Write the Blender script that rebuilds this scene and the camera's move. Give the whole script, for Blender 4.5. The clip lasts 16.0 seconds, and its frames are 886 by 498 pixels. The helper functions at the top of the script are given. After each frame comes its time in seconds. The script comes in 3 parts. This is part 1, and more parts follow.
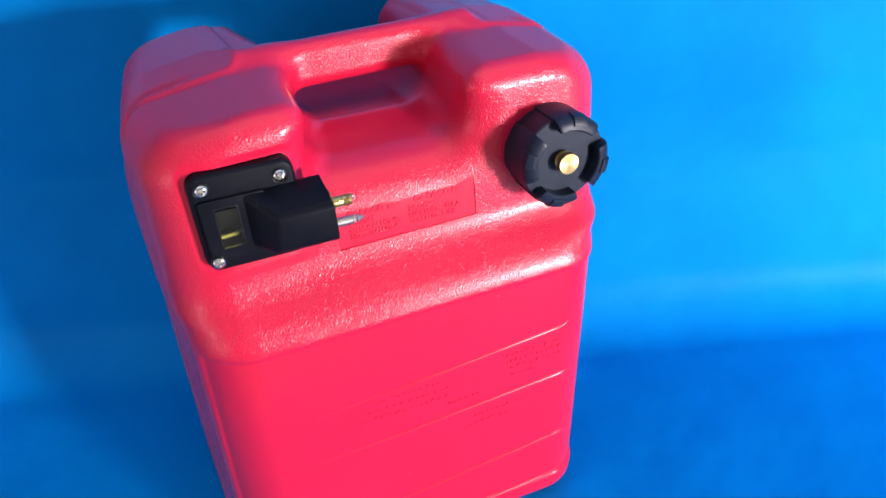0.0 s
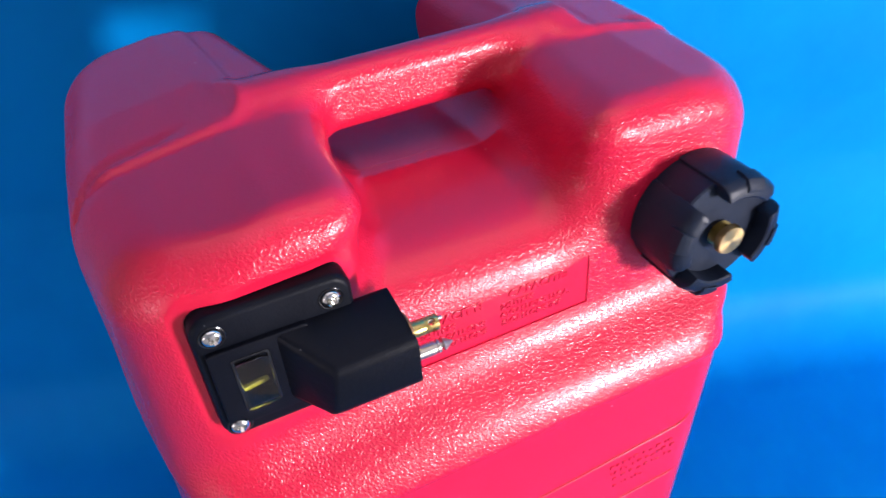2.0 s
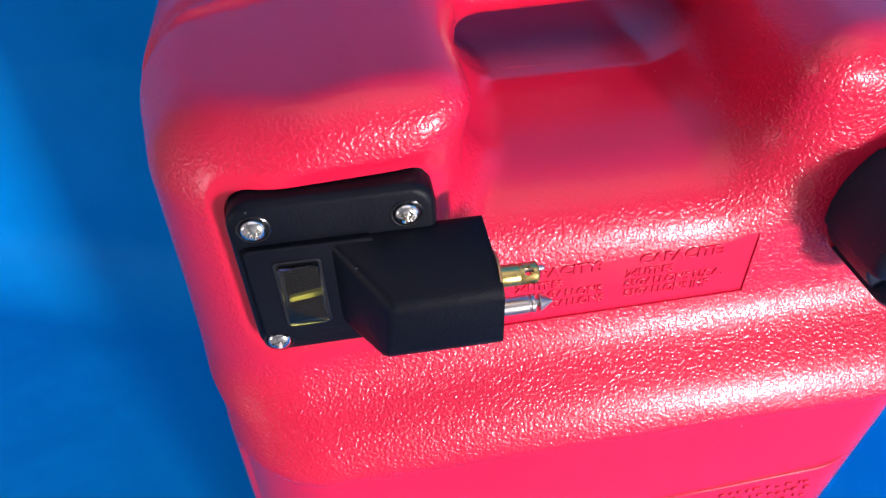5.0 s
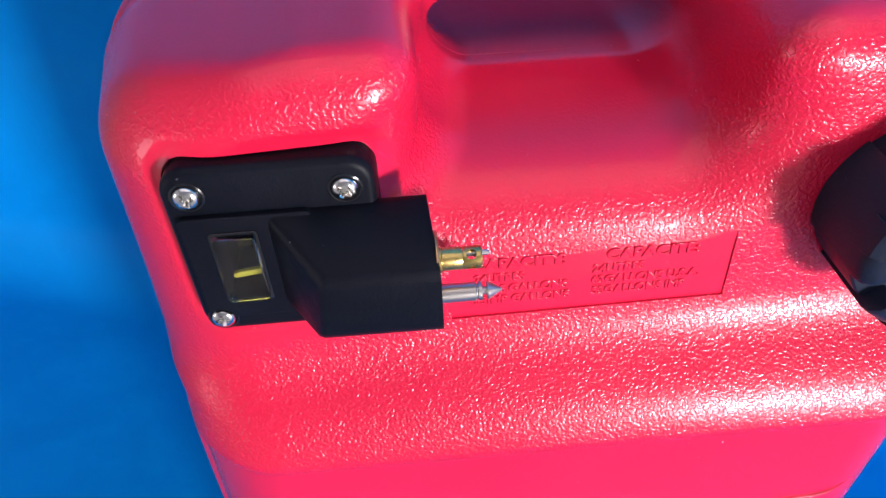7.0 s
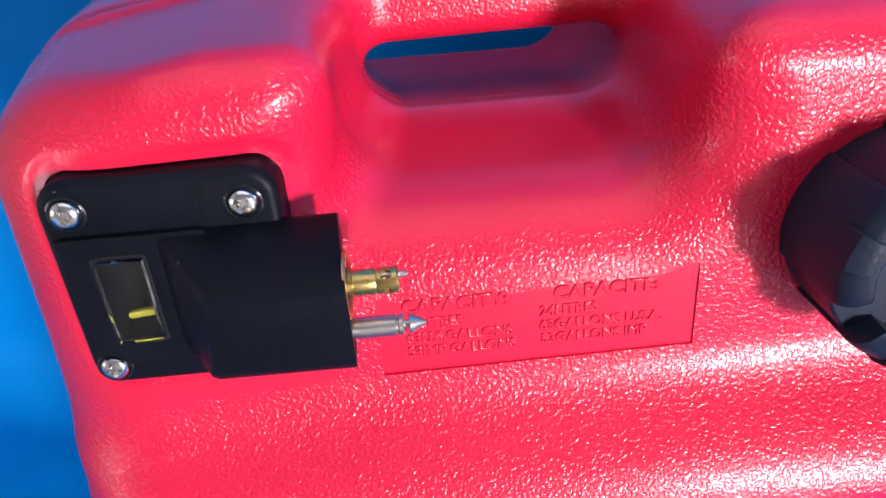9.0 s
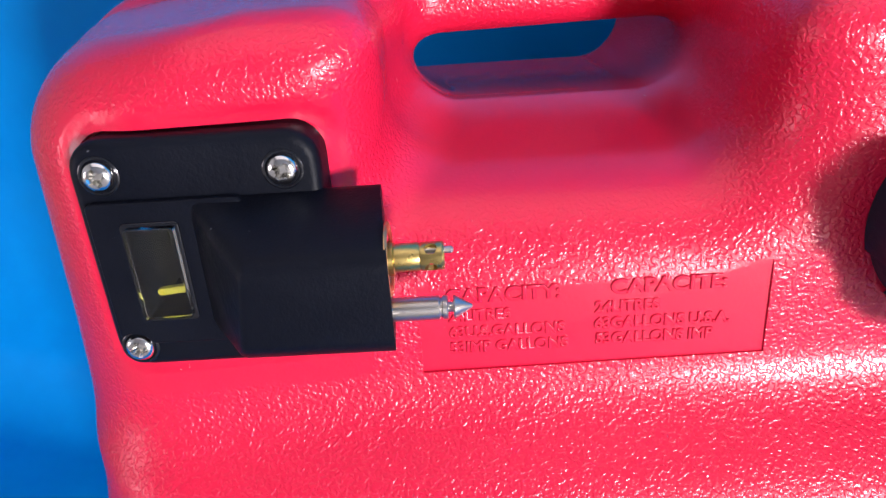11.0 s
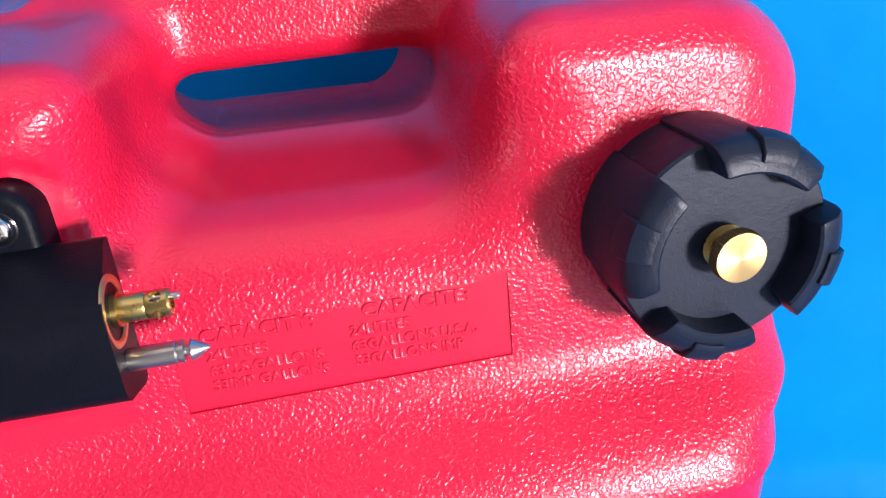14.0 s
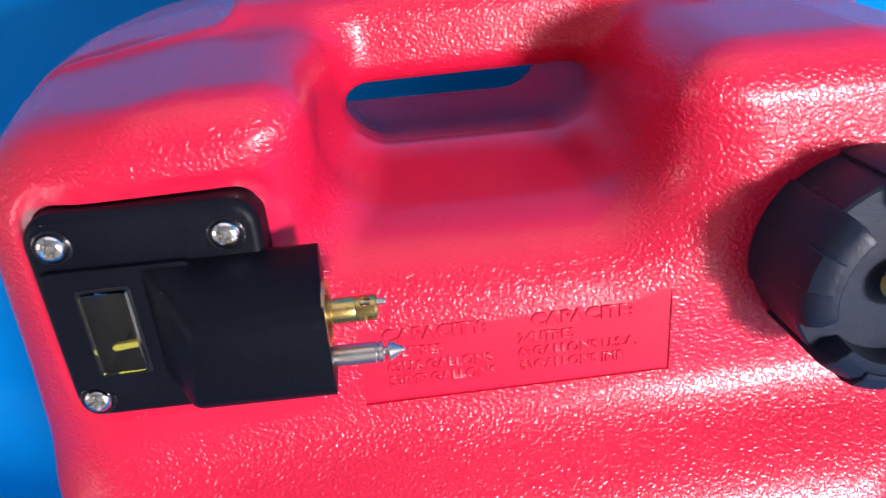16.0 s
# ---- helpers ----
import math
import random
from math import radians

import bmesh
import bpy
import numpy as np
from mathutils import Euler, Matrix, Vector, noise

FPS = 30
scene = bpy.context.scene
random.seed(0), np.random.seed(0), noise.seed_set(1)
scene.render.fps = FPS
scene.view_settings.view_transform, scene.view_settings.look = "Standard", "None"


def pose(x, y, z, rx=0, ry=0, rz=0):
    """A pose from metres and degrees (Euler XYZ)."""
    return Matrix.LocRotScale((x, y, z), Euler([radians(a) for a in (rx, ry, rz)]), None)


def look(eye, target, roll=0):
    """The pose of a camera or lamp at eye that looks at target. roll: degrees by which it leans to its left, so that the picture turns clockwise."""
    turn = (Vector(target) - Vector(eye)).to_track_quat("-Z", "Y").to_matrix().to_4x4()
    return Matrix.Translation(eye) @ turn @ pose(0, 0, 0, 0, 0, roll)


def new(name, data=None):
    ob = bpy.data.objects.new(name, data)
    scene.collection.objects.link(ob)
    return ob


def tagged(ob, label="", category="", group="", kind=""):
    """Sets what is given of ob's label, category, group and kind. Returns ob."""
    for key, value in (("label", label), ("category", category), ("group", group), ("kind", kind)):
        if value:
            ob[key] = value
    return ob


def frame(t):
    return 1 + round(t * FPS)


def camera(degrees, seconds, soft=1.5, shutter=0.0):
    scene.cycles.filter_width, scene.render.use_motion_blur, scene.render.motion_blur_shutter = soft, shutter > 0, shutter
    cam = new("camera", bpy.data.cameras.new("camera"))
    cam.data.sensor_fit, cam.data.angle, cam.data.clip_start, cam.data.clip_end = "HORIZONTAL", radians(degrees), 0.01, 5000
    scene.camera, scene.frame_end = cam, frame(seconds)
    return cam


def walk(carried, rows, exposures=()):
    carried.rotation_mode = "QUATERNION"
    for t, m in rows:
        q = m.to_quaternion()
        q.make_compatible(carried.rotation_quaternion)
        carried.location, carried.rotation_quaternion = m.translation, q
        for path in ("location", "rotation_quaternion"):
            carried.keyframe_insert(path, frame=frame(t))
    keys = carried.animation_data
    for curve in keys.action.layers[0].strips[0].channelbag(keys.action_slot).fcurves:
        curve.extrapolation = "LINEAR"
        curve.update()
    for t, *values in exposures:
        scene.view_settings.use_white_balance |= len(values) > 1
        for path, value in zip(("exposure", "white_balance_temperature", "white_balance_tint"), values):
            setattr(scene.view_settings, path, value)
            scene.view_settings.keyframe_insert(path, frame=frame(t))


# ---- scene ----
cam = camera(64.34, 16.0, soft=1.4, shutter=0.42)
# seconds, eye, target, roll
PATH = [
    (0, (-0.1119, -0.4048, 0.5639), (0.0265, -0.0067, 0.2948), -4.77),
    (0.5, (-0.0953, -0.3559, 0.5711), (0.0441, 0.0372, 0.2953), -4.56),
    (1, (-0.0940, -0.3147, 0.5783), (0.0419, 0.0715, 0.2912), -4.40),
    (1.5, (-0.0951, -0.2722, 0.5759), (0.0397, 0.1085, 0.2811), -4.94),
    (2, (-0.1139, -0.2136, 0.5608), (0.0406, 0.1490, 0.2531), -4.40),
    (2.5, (-0.1204, -0.1765, 0.5417), (0.0371, 0.1713, 0.2189), -5.65),
    (3, (-0.1171, -0.1654, 0.5212), (0.0276, 0.1781, 0.1879), -3.49),
    (3.5, (-0.1015, -0.1752, 0.5207), (0.0065, 0.1824, 0.1883), -3.54),
    (4, (-0.0971, -0.1710, 0.5187), (-0.0179, 0.1899, 0.1819), -3.53),
    (4.2, (-0.0944, -0.1717, 0.5151), (-0.0236, 0.1917, 0.1791), -3.45),
    (6.3, (-0.0672, -0.1713, 0.5155), (-0.0468, 0.1954, 0.1762), -3.55),
    (6.5, (-0.0621, -0.1752, 0.5121), (-0.0470, 0.1976, 0.1792), -4.45),
    (7, (-0.0522, -0.1765, 0.4986), (-0.0379, 0.2029, 0.1733), -3.30),
    (7.5, (-0.0472, -0.1783, 0.4830), (-0.0314, 0.2239, 0.1863), -2.49),
    (8, (-0.0385, -0.1830, 0.4782), (-0.0198, 0.2387, 0.2101), -2.86),
    (8.5, (-0.0311, -0.1811, 0.4694), (-0.0137, 0.2500, 0.2166), -4.04),
    (9, (-0.0275, -0.1778, 0.4533), (-0.0125, 0.2602, 0.2127), -4.27),
    (9.2, (-0.0255, -0.1758, 0.4454), (-0.0106, 0.2659, 0.2116), -4.29),
    (11.3, (-0.0318, -0.1722, 0.4297), (-0.0434, 0.2827, 0.2226), -3.86),
    (11.5, (-0.0320, -0.1716, 0.4311), (-0.0414, 0.2834, 0.2240), -3.79),
    (12, (-0.0269, -0.1718, 0.4313), (-0.0242, 0.2840, 0.2258), -4.55),
    (12.5, (-0.0147, -0.1718, 0.4302), (0.0181, 0.2809, 0.2204), -4.56),
    (13, (-0.0041, -0.1737, 0.4334), (0.0451, 0.2763, 0.2210), -4.90),
    (13.5, (0.0087, -0.1803, 0.4345), (0.0750, 0.2687, 0.2248), -5.09),
    (14, (0.0095, -0.1827, 0.4356), (0.0798, 0.2676, 0.2298), -5.01),
    (14.5, (0.0066, -0.1835, 0.4381), (0.0643, 0.2669, 0.2288), -4.98),
    (15, (-0.0007, -0.1849, 0.4414), (0.0405, 0.2682, 0.2342), -5.04),
    (15.5, (-0.0110, -0.1867, 0.4426), (0.0214, 0.2681, 0.2374), -4.87),
    (16, (-0.0245, -0.1851, 0.4518), (0.0003, 0.2663, 0.2382), -4.57),
]
walk(cam, [(t, look(eye, target, roll)) for t, eye, target, roll in PATH])

# ---- world and light ----
SOUTH_FACE = -2.415  # inner face of the wall that holds the key lamp
world = bpy.data.worlds.new("world")
scene.world = world
world.use_nodes = True
wn = world.node_tree.nodes
wl = world.node_tree.links
sky = wn.new("ShaderNodeTexSky")
sky.sky_type = 'NISHITA'
sky.sun_disc = False
sky.sun_elevation = radians(30)
sky.sun_rotation = radians(150)
wl.new(sky.outputs[0], wn["Background"].inputs[0])
wn["Background"].inputs[1].default_value = 0.05

KEY_AT, KEY_AIM = (1.267, SOUTH_FACE, 0.30), (0.02, 0.05, 0.30)
# key lamp set by the cast shadows; the opening round it is assumed
key = bpy.data.lights.new("key_light", 'AREA')
key.shape = 'RECTANGLE'
key.size, key.size_y = 0.36, 0.36
key.energy = 131
key.color = (1.0, 0.94, 1.0)
key_ob = new("key_light", key)
key_ob.matrix_world = look(KEY_AT, KEY_AIM)

# two unseen pinkish fill lamps, added to lift the tops and the left side
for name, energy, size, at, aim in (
    ("overhead_fill", 21.0, 3.0, (0.0, -0.4, 2.46), (0.0, -0.4, 0.0)),
    ("west_fill", 6.0, 0.62, (-2.09, -0.75, 0.34), (0.0, -0.05, 0.35)),
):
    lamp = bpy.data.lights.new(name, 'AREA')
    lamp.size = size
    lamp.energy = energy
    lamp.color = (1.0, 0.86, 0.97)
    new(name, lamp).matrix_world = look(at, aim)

scene.view_settings.exposure = 0.0


# ---- materials ----
def material(name, base, rough=0.5, metal=0.0, spec=0.5):
    m = bpy.data.materials.new(name)
    m.use_nodes = True
    b = m.node_tree.nodes["Principled BSDF"]
    b.inputs["Base Color"].default_value = (*base, 1)
    b.inputs["Roughness"].default_value = rough
    b.inputs["Metallic"].default_value = metal
    b.inputs["Specular IOR Level"].default_value = spec
    return m, m.node_tree.nodes, m.node_tree.links, b


def noise_node(n, l, coord, scale, detail=3.0, rough=0.55, distortion=0.0):
    t = n.new("ShaderNodeTexNoise")
    t.inputs["Scale"].default_value = scale
    t.inputs["Detail"].default_value = detail
    t.inputs["Roughness"].default_value = rough
    t.inputs["Distortion"].default_value = distortion
    l.new(coord, t.inputs["Vector"])
    return t.outputs["Fac"]


def math_node(n, l, op, a, b=None, clamp=False):
    t = n.new("ShaderNodeMath")
    t.operation = op
    t.use_clamp = clamp
    for i, v in enumerate((a, b)):
        if v is None:
            continue
        if isinstance(v, (int, float)):
            t.inputs[i].default_value = v
        else:
            l.new(v, t.inputs[i])
    return t.outputs[0]


def remap(n, l, v, a, b, c, d, smooth=False):
    t = n.new("ShaderNodeMapRange")
    if smooth:
        t.interpolation_type = 'SMOOTHSTEP'
    t.inputs[1].default_value, t.inputs[2].default_value = a, b
    t.inputs[3].default_value, t.inputs[4].default_value = c, d
    l.new(v, t.inputs[0])
    return t.outputs[0]


def bump(n, l, b, height, distance, strength=1.0):
    t = n.new("ShaderNodeBump")
    t.inputs["Distance"].default_value = distance
    t.inputs["Strength"].default_value = strength
    l.new(height, t.inputs["Height"])
    l.new(t.outputs[0], b.inputs["Normal"])
    return t


def vary_colour(n, l, b, fac, c0, c1):
    t = n.new("ShaderNodeMix")
    t.data_type = 'RGBA'
    l.new(fac, t.inputs[0])
    t.inputs[6].default_value, t.inputs[7].default_value = (*c0, 1), (*c1, 1)
    l.new(t.outputs[2], b.inputs["Base Color"])


SEAM_AT = 0.0693  # depth of the mould's parting plane


def red_plastic(grained):
    m, n, l, b = material("grained_red_plastic" if grained else "smooth_red_plastic", (0.60, 0.013, 0.046), 0.26, 0.0, 0.55)
    pos = n.new("ShaderNodeNewGeometry").outputs["Position"]
    cloud = noise_node(n, l, pos, 14, 3)
    vary_colour(n, l, b, cloud, (0.55, 0.0080, 0.040), (0.62, 0.0105, 0.049))
    # sparse pale dust and scuffs
    fleck = remap(n, l, noise_node(n, l, pos, 260, 3, 0.6, 1.5), 0.735, 0.775, 0.0, 1.0)
    where = remap(n, l, noise_node(n, l, pos, 22, 2), 0.5, 0.62, 0.0, 0.75)
    dust = n.new("ShaderNodeMix")
    dust.data_type = 'RGBA'
    l.new(math_node(n, l, 'MULTIPLY', fleck, where), dust.inputs[0])
    l.new(b.inputs["Base Color"].links[0].from_socket, dust.inputs[6])
    dust.inputs[7].default_value = (0.85, 0.45, 0.45, 1)
    l.new(dust.outputs[2], b.inputs["Base Color"])
    fine = noise_node(n, l, pos, 900, 2)
    if grained:
        # leather grain above the smooth lower panel: short worm-like ridges
        z = n.new("ShaderNodeSeparateXYZ")
        l.new(pos, z.inputs[0])
        mask = remap(n, l, z.outputs[2], 0.250, 0.264, 0.0, 1.0)
        ridge = noise_node(n, l, pos, 820, 0.6, 0.5, 0.35)
        ridge = remap(n, l, ridge, 0.36, 0.62, 0.0, 1.0, smooth=True)
        nz = n.new("ShaderNodeSeparateXYZ")
        l.new(n.new("ShaderNodeNewGeometry").outputs["Normal"], nz.inputs[0])
        mask = math_node(n, l, 'MULTIPLY', mask, remap(n, l, nz.outputs[2], 0.55, 0.85, 1.0, 0.15))
        # a plain border round the gauge
        du = math_node(n, l, 'SUBTRACT', math_node(n, l, 'ABSOLUTE', math_node(n, l, 'ADD', z.outputs[0], 0.0965)), 0.0365)
        dv = math_node(n, l, 'SUBTRACT', math_node(n, l, 'ABSOLUTE', math_node(n, l, 'SUBTRACT', z.outputs[2], 0.3500)), 0.0410)
        mask = math_node(n, l, 'MULTIPLY', mask, remap(n, l, math_node(n, l, 'MAXIMUM', du, dv), 0.0, 0.003, 0.1, 1.0))
        # and a plain hand gap
        hu = math_node(n, l, 'SUBTRACT', math_node(n, l, 'ABSOLUTE', math_node(n, l, 'SUBTRACT', z.outputs[0], 0.003)), 0.044)
        hv = math_node(n, l, 'SUBTRACT', 0.072, z.outputs[1])
        mask = math_node(n, l, 'MULTIPLY', mask, remap(n, l, math_node(n, l, 'MAXIMUM', math_node(n, l, 'MAXIMUM', hu, hv), math_node(n, l, 'SUBTRACT', z.outputs[2], 0.394)), -0.012, 0.014, 0.10, 1.0))
        patch = remap(n, l, noise_node(n, l, pos, 28, 2), 0.35, 0.65, 0.85, 1.0)
        h = math_node(n, l, 'MULTIPLY', math_node(n, l, 'MULTIPLY', ridge, mask), patch)
        h = math_node(n, l, 'ADD', h, math_node(n, l, 'MULTIPLY', fine, 0.12))
        # torn flash along the parting line at the top of each side
        at = math_node(n, l, 'ADD', math_node(n, l, 'MULTIPLY', math_node(n, l, 'MAXIMUM', math_node(n, l, 'SUBTRACT', z.outputs[2], 0.385), 0.0), 0.5), SEAM_AT)
        off = math_node(n, l, 'ABSOLUTE', math_node(n, l, 'SUBTRACT', z.outputs[1], at))
        torn = math_node(n, l, 'MULTIPLY', remap(n, l, off, 0.0015, 0.0065, 1.0, 0.0), remap(n, l, z.outputs[2], 0.345, 0.375, 0.0, 1.0))
        torn = math_node(n, l, 'MULTIPLY', torn, remap(n, l, math_node(n, l, 'ABSOLUTE', math_node(n, l, 'ADD', z.outputs[0], 0.005)), 0.125, 0.135, 0.0, 1.0))
        h = math_node(n, l, 'ADD', h, math_node(n, l, 'MULTIPLY', noise_node(n, l, pos, 520, 3, 0.7, 0.8), math_node(n, l, 'MULTIPLY', torn, 4.0)))
        bump(n, l, b, h, 0.00016, 1.0)
        l.new(remap(n, l, mask, 0, 1, 0.21, 0.27), b.inputs["Roughness"])
    else:
        bump(n, l, b, fine, 0.00006, 0.6)
    return m


def black_plastic(name, dark, pale, spec=0.11):
    m, n, l, b = material(name, dark, 0.42, 0.0, spec)
    pos = n.new("ShaderNodeNewGeometry").outputs["Position"]
    fine = noise_node(n, l, pos, 1500, 2)
    smear = noise_node(n, l, pos, 45, 4, 0.6, 0.6)
    l.new(remap(n, l, smear, 0.3, 0.7, 0.36, 0.50), b.inputs["Roughness"])
    vary_colour(n, l, b, smear, dark, pale)
    # a few specks of dust
    speck = remap(n, l, noise_node(n, l, pos, 520, 2, 0.6, 1.0), 0.76, 0.80, 0.0, 0.35)
    dust = n.new("ShaderNodeMix")
    dust.data_type = 'RGBA'
    l.new(speck, dust.inputs[0])
    l.new(b.inputs["Base Color"].links[0].from_socket, dust.inputs[6])
    dust.inputs[7].default_value = (0.35, 0.36, 0.40, 1)
    l.new(dust.outputs[2], b.inputs["Base Color"])
    bump(n, l, b, math_node(n, l, 'ADD', fine, math_node(n, l, 'MULTIPLY', noise_node(n, l, pos, 380, 3), 1.5)), 0.00010, 0.8)
    return m


def brass(brushed=False):
    m, n, l, b = material("brushed_brass_face" if brushed else "turned_brass", (0.80, 0.56, 0.22), 0.28, 1.0)
    pos = n.new("ShaderNodeNewGeometry").outputs["Position"]
    f = noise_node(n, l, pos, 220, 4)
    vary_colour(n, l, b, f, *(((0.56, 0.38, 0.15), (0.66, 0.47, 0.21)) if brushed else ((0.46, 0.33, 0.10), (0.62, 0.47, 0.17))))
    l.new(remap(n, l, f, 0.3, 0.7, 0.34 if brushed else 0.24, 0.42 if brushed else 0.34), b.inputs["Roughness"])
    if brushed:
        # faced on a lathe: the grain runs in circles
        t = n.new("ShaderNodeTangent")
        t.direction_type, t.axis = 'RADIAL', 'Y'
        l.new(t.outputs[0], b.inputs["Tangent"])
        b.inputs["Anisotropic"].default_value = 0.5
    return m


def steel():
    m, n, l, b = material("bright_steel", (0.50, 0.47, 0.43), 0.30, 1.0)
    pos = n.new("ShaderNodeNewGeometry").outputs["Position"]
    f = noise_node(n, l, pos, 700, 3)
    l.new(remap(n, l, f, 0.3, 0.7, 0.30, 0.36), b.inputs["Roughness"])
    return m


def blue_sheet():
    m, n, l, b = material("blue_backdrop_sheet", (0.0, 0.25, 0.64), 0.5, 0.0, 0.05)
    pos = n.new("ShaderNodeNewGeometry").outputs["Position"]
    broad = remap(n, l, noise_node(n, l, pos, 3.2, 5, 0.6, 0.4), 0.3, 0.7, 0.0, 1.0)
    vary_colour(n, l, b, broad, (0.0, 0.205, 0.58), (0.0, 0.270, 0.70))
    mid = noise_node(n, l, pos, 11, 3, 0.5)
    fine = noise_node(n, l, pos, 420, 2)
    h = math_node(n, l, 'ADD', math_node(n, l, 'MULTIPLY', mid, 8.0), math_node(n, l, 'MULTIPLY', fine, 0.12))
    bump(n, l, b, h, 0.0006, 0.7)
    return m


def plaster():
    m, n, l, b = material("grey_room_plaster", (0.42, 0.42, 0.42), 0.8)
    pos = n.new("ShaderNodeNewGeometry").outputs["Position"]
    bump(n, l, b, noise_node(n, l, pos, 60, 4), 0.002, 0.4)
    return m


def pale_floor():
    m, n, l, b = material("pale_floor", (0.47, 0.45, 0.40), 0.6)
    pos = n.new("ShaderNodeNewGeometry").outputs["Position"]
    vary_colour(n, l, b, noise_node(n, l, pos, 5, 4), (0.42, 0.40, 0.36), (0.52, 0.50, 0.45))
    return m


def simple(name, base, rough, metal=0.0):
    return material(name, base, rough, metal)[0]


RED_GRAIN, RED_SMOOTH = red_plastic(True), red_plastic(False)
BLACK = black_plastic("black_moulded_plastic", (0.0022, 0.003, 0.006), (0.0045, 0.0058, 0.0105))
CAP_BLACK = black_plastic("slate_black_cap_plastic", (0.0070, 0.0115, 0.0235), (0.012, 0.0185, 0.036), 0.22)
BRASS, STEEL, BLUE, PLASTER, PALE_FLOOR = brass(), steel(), blue_sheet(), plaster(), pale_floor()
BRASS_FACE = brass(True)
CHROME = simple("bright_chrome", (0.74, 0.73, 0.69), 0.14, 1.0)
YELLOW = simple("yellow_gauge_pointer", (0.27, 0.25, 0.025), 0.5)
CARD = simple("olive_grey_card", (0.085, 0.092, 0.062), 0.6)
RIM_BLACK = simple("glossy_black_rim", (0.006, 0.007, 0.010), 0.12)
DARK = simple("dark_gauge_well", (0.004, 0.004, 0.003), 0.7)
ORANGE_BRASS = simple("copper_bushing", (0.62, 0.36, 0.16), 0.42, 1.0)
GLASS = material("clear_gauge_lens", (0.76, 0.77, 0.72), 0.04)[0]
GLASS.node_tree.nodes["Principled BSDF"].inputs["Transmission Weight"].default_value = 1.0
GLASS.node_tree.nodes["Principled BSDF"].inputs["IOR"].default_value = 1.4


# ---- mesh helpers ----
def as_object(name, bm, mat, parent=None, label="", smooth=30):
    mesh = bpy.data.meshes.new(name)
    bmesh.ops.recalc_face_normals(bm, faces=bm.faces)
    bm.to_mesh(mesh)
    bm.free()
    if mat is not None:
        mesh.materials.append(mat)
    for p in mesh.polygons:
        p.use_smooth = True
    mesh.set_sharp_from_angle(angle=radians(smooth))
    ob = new(name, mesh)
    if parent is not None:
        ob.parent = parent
    if label:
        tagged(ob, label)
    return ob


def part(name, bm, mat, parent, label="", smooth=30):
    return as_object(name, bm, mat, parent, label, smooth)


def box(bm, lo, hi, bevel=0.0, segments=2, m=None):
    made = bmesh.ops.create_cube(bm, size=1.0)["verts"]
    c = [(a + b) / 2 for a, b in zip(lo, hi)]
    s = [b - a for a, b in zip(lo, hi)]
    for v in made:
        v.co = Vector([v.co[i] * s[i] + c[i] for i in range(3)])
    if bevel:
        edges = list({e for v in made for e in v.link_edges})
        made = bmesh.ops.bevel(bm, geom=edges, offset=bevel, segments=segments, profile=0.5, affect='EDGES')["verts"]
    if m is not None:
        bmesh.ops.transform(bm, matrix=m, verts=list({v for v in made}))
    return made


def lathe(bm, profile, axis_pose, n=48):
    """Turns (radius, height) pairs about the pose's z axis; closed at both ends where the radius is zero."""
    rings = []
    for r, z in profile:
        if r < 1e-7:
            rings.append([bm.verts.new(axis_pose @ Vector((0, 0, z)))])
        else:
            rings.append([bm.verts.new(axis_pose @ Vector((r * math.cos(2 * math.pi * i / n), r * math.sin(2 * math.pi * i / n), z))) for i in range(n)])
    for a, b in zip(rings, rings[1:]):
        for i in range(n):
            j = (i + 1) % n
            if len(a) == 1 and len(b) > 1:
                bm.faces.new((a[0], b[i], b[j]))
            elif len(b) == 1 and len(a) > 1:
                bm.faces.new((a[i], a[j], b[0]))
            elif len(a) > 1:
                bm.faces.new((a[i], a[j], b[j], b[i]))


def prism(bm, outline, y0, y1, bevel=0.0, segments=2):
    """An outline in x and z, drawn out from y0 (front) to y1; the front rim may be bevelled."""
    front = [bm.verts.new((x, y0, z)) for x, z in outline]
    back = [bm.verts.new((x, y1, z)) for x, z in outline]
    f = bm.faces.new(front)
    bm.faces.new(list(reversed(back)))
    k = len(outline)
    for i in range(k):
        j = (i + 1) % k
        bm.faces.new((front[j], front[i], back[i], back[j]))
    if bevel:
        bmesh.ops.bevel(bm, geom=list(f.edges), offset=bevel, segments=segments, profile=0.5, affect='EDGES')


def round_rect(x0, x1, z0, z1, r, n=6):
    pts = []
    for cx, cz, a in ((x1 - r, z1 - r, 0), (x0 + r, z1 - r, 90), (x0 + r, z0 + r, 180), (x1 - r, z0 + r, 270)):
        for i in range(n + 1):
            t = radians(a + 90 * i / n)
            pts.append((cx + r * math.cos(t), cz + r * math.sin(t)))
    return pts


def round_plate(bm, x0, x1, z0, z1, r, y0, y1, bevel, n=6, segments=4):
    """A plate with round corners and a rounded front rim, narrowing towards the front by rings."""
    rings = [(y1, 0.0)] + [(y0 + bevel * (1 - math.sin(math.pi / 2 * i / segments)), bevel * (1 - math.cos(math.pi / 2 * i / segments))) for i in range(segments + 1)]
    loops = [[bm.verts.new((x, y, z)) for x, z in round_rect(x0 + d, x1 - d, z0 + d, z1 - d, r - d, n)] for y, d in rings]
    bm.faces.new(list(reversed(loops[0])))
    bm.faces.new(loops[-1])
    k = len(loops[0])
    for a, b in zip(loops, loops[1:]):
        for i in range(k):
            j = (i + 1) % k
            bm.faces.new((a[i], a[j], b[j], b[i]))
    bmesh.ops.recalc_face_normals(bm, faces=bm.faces)


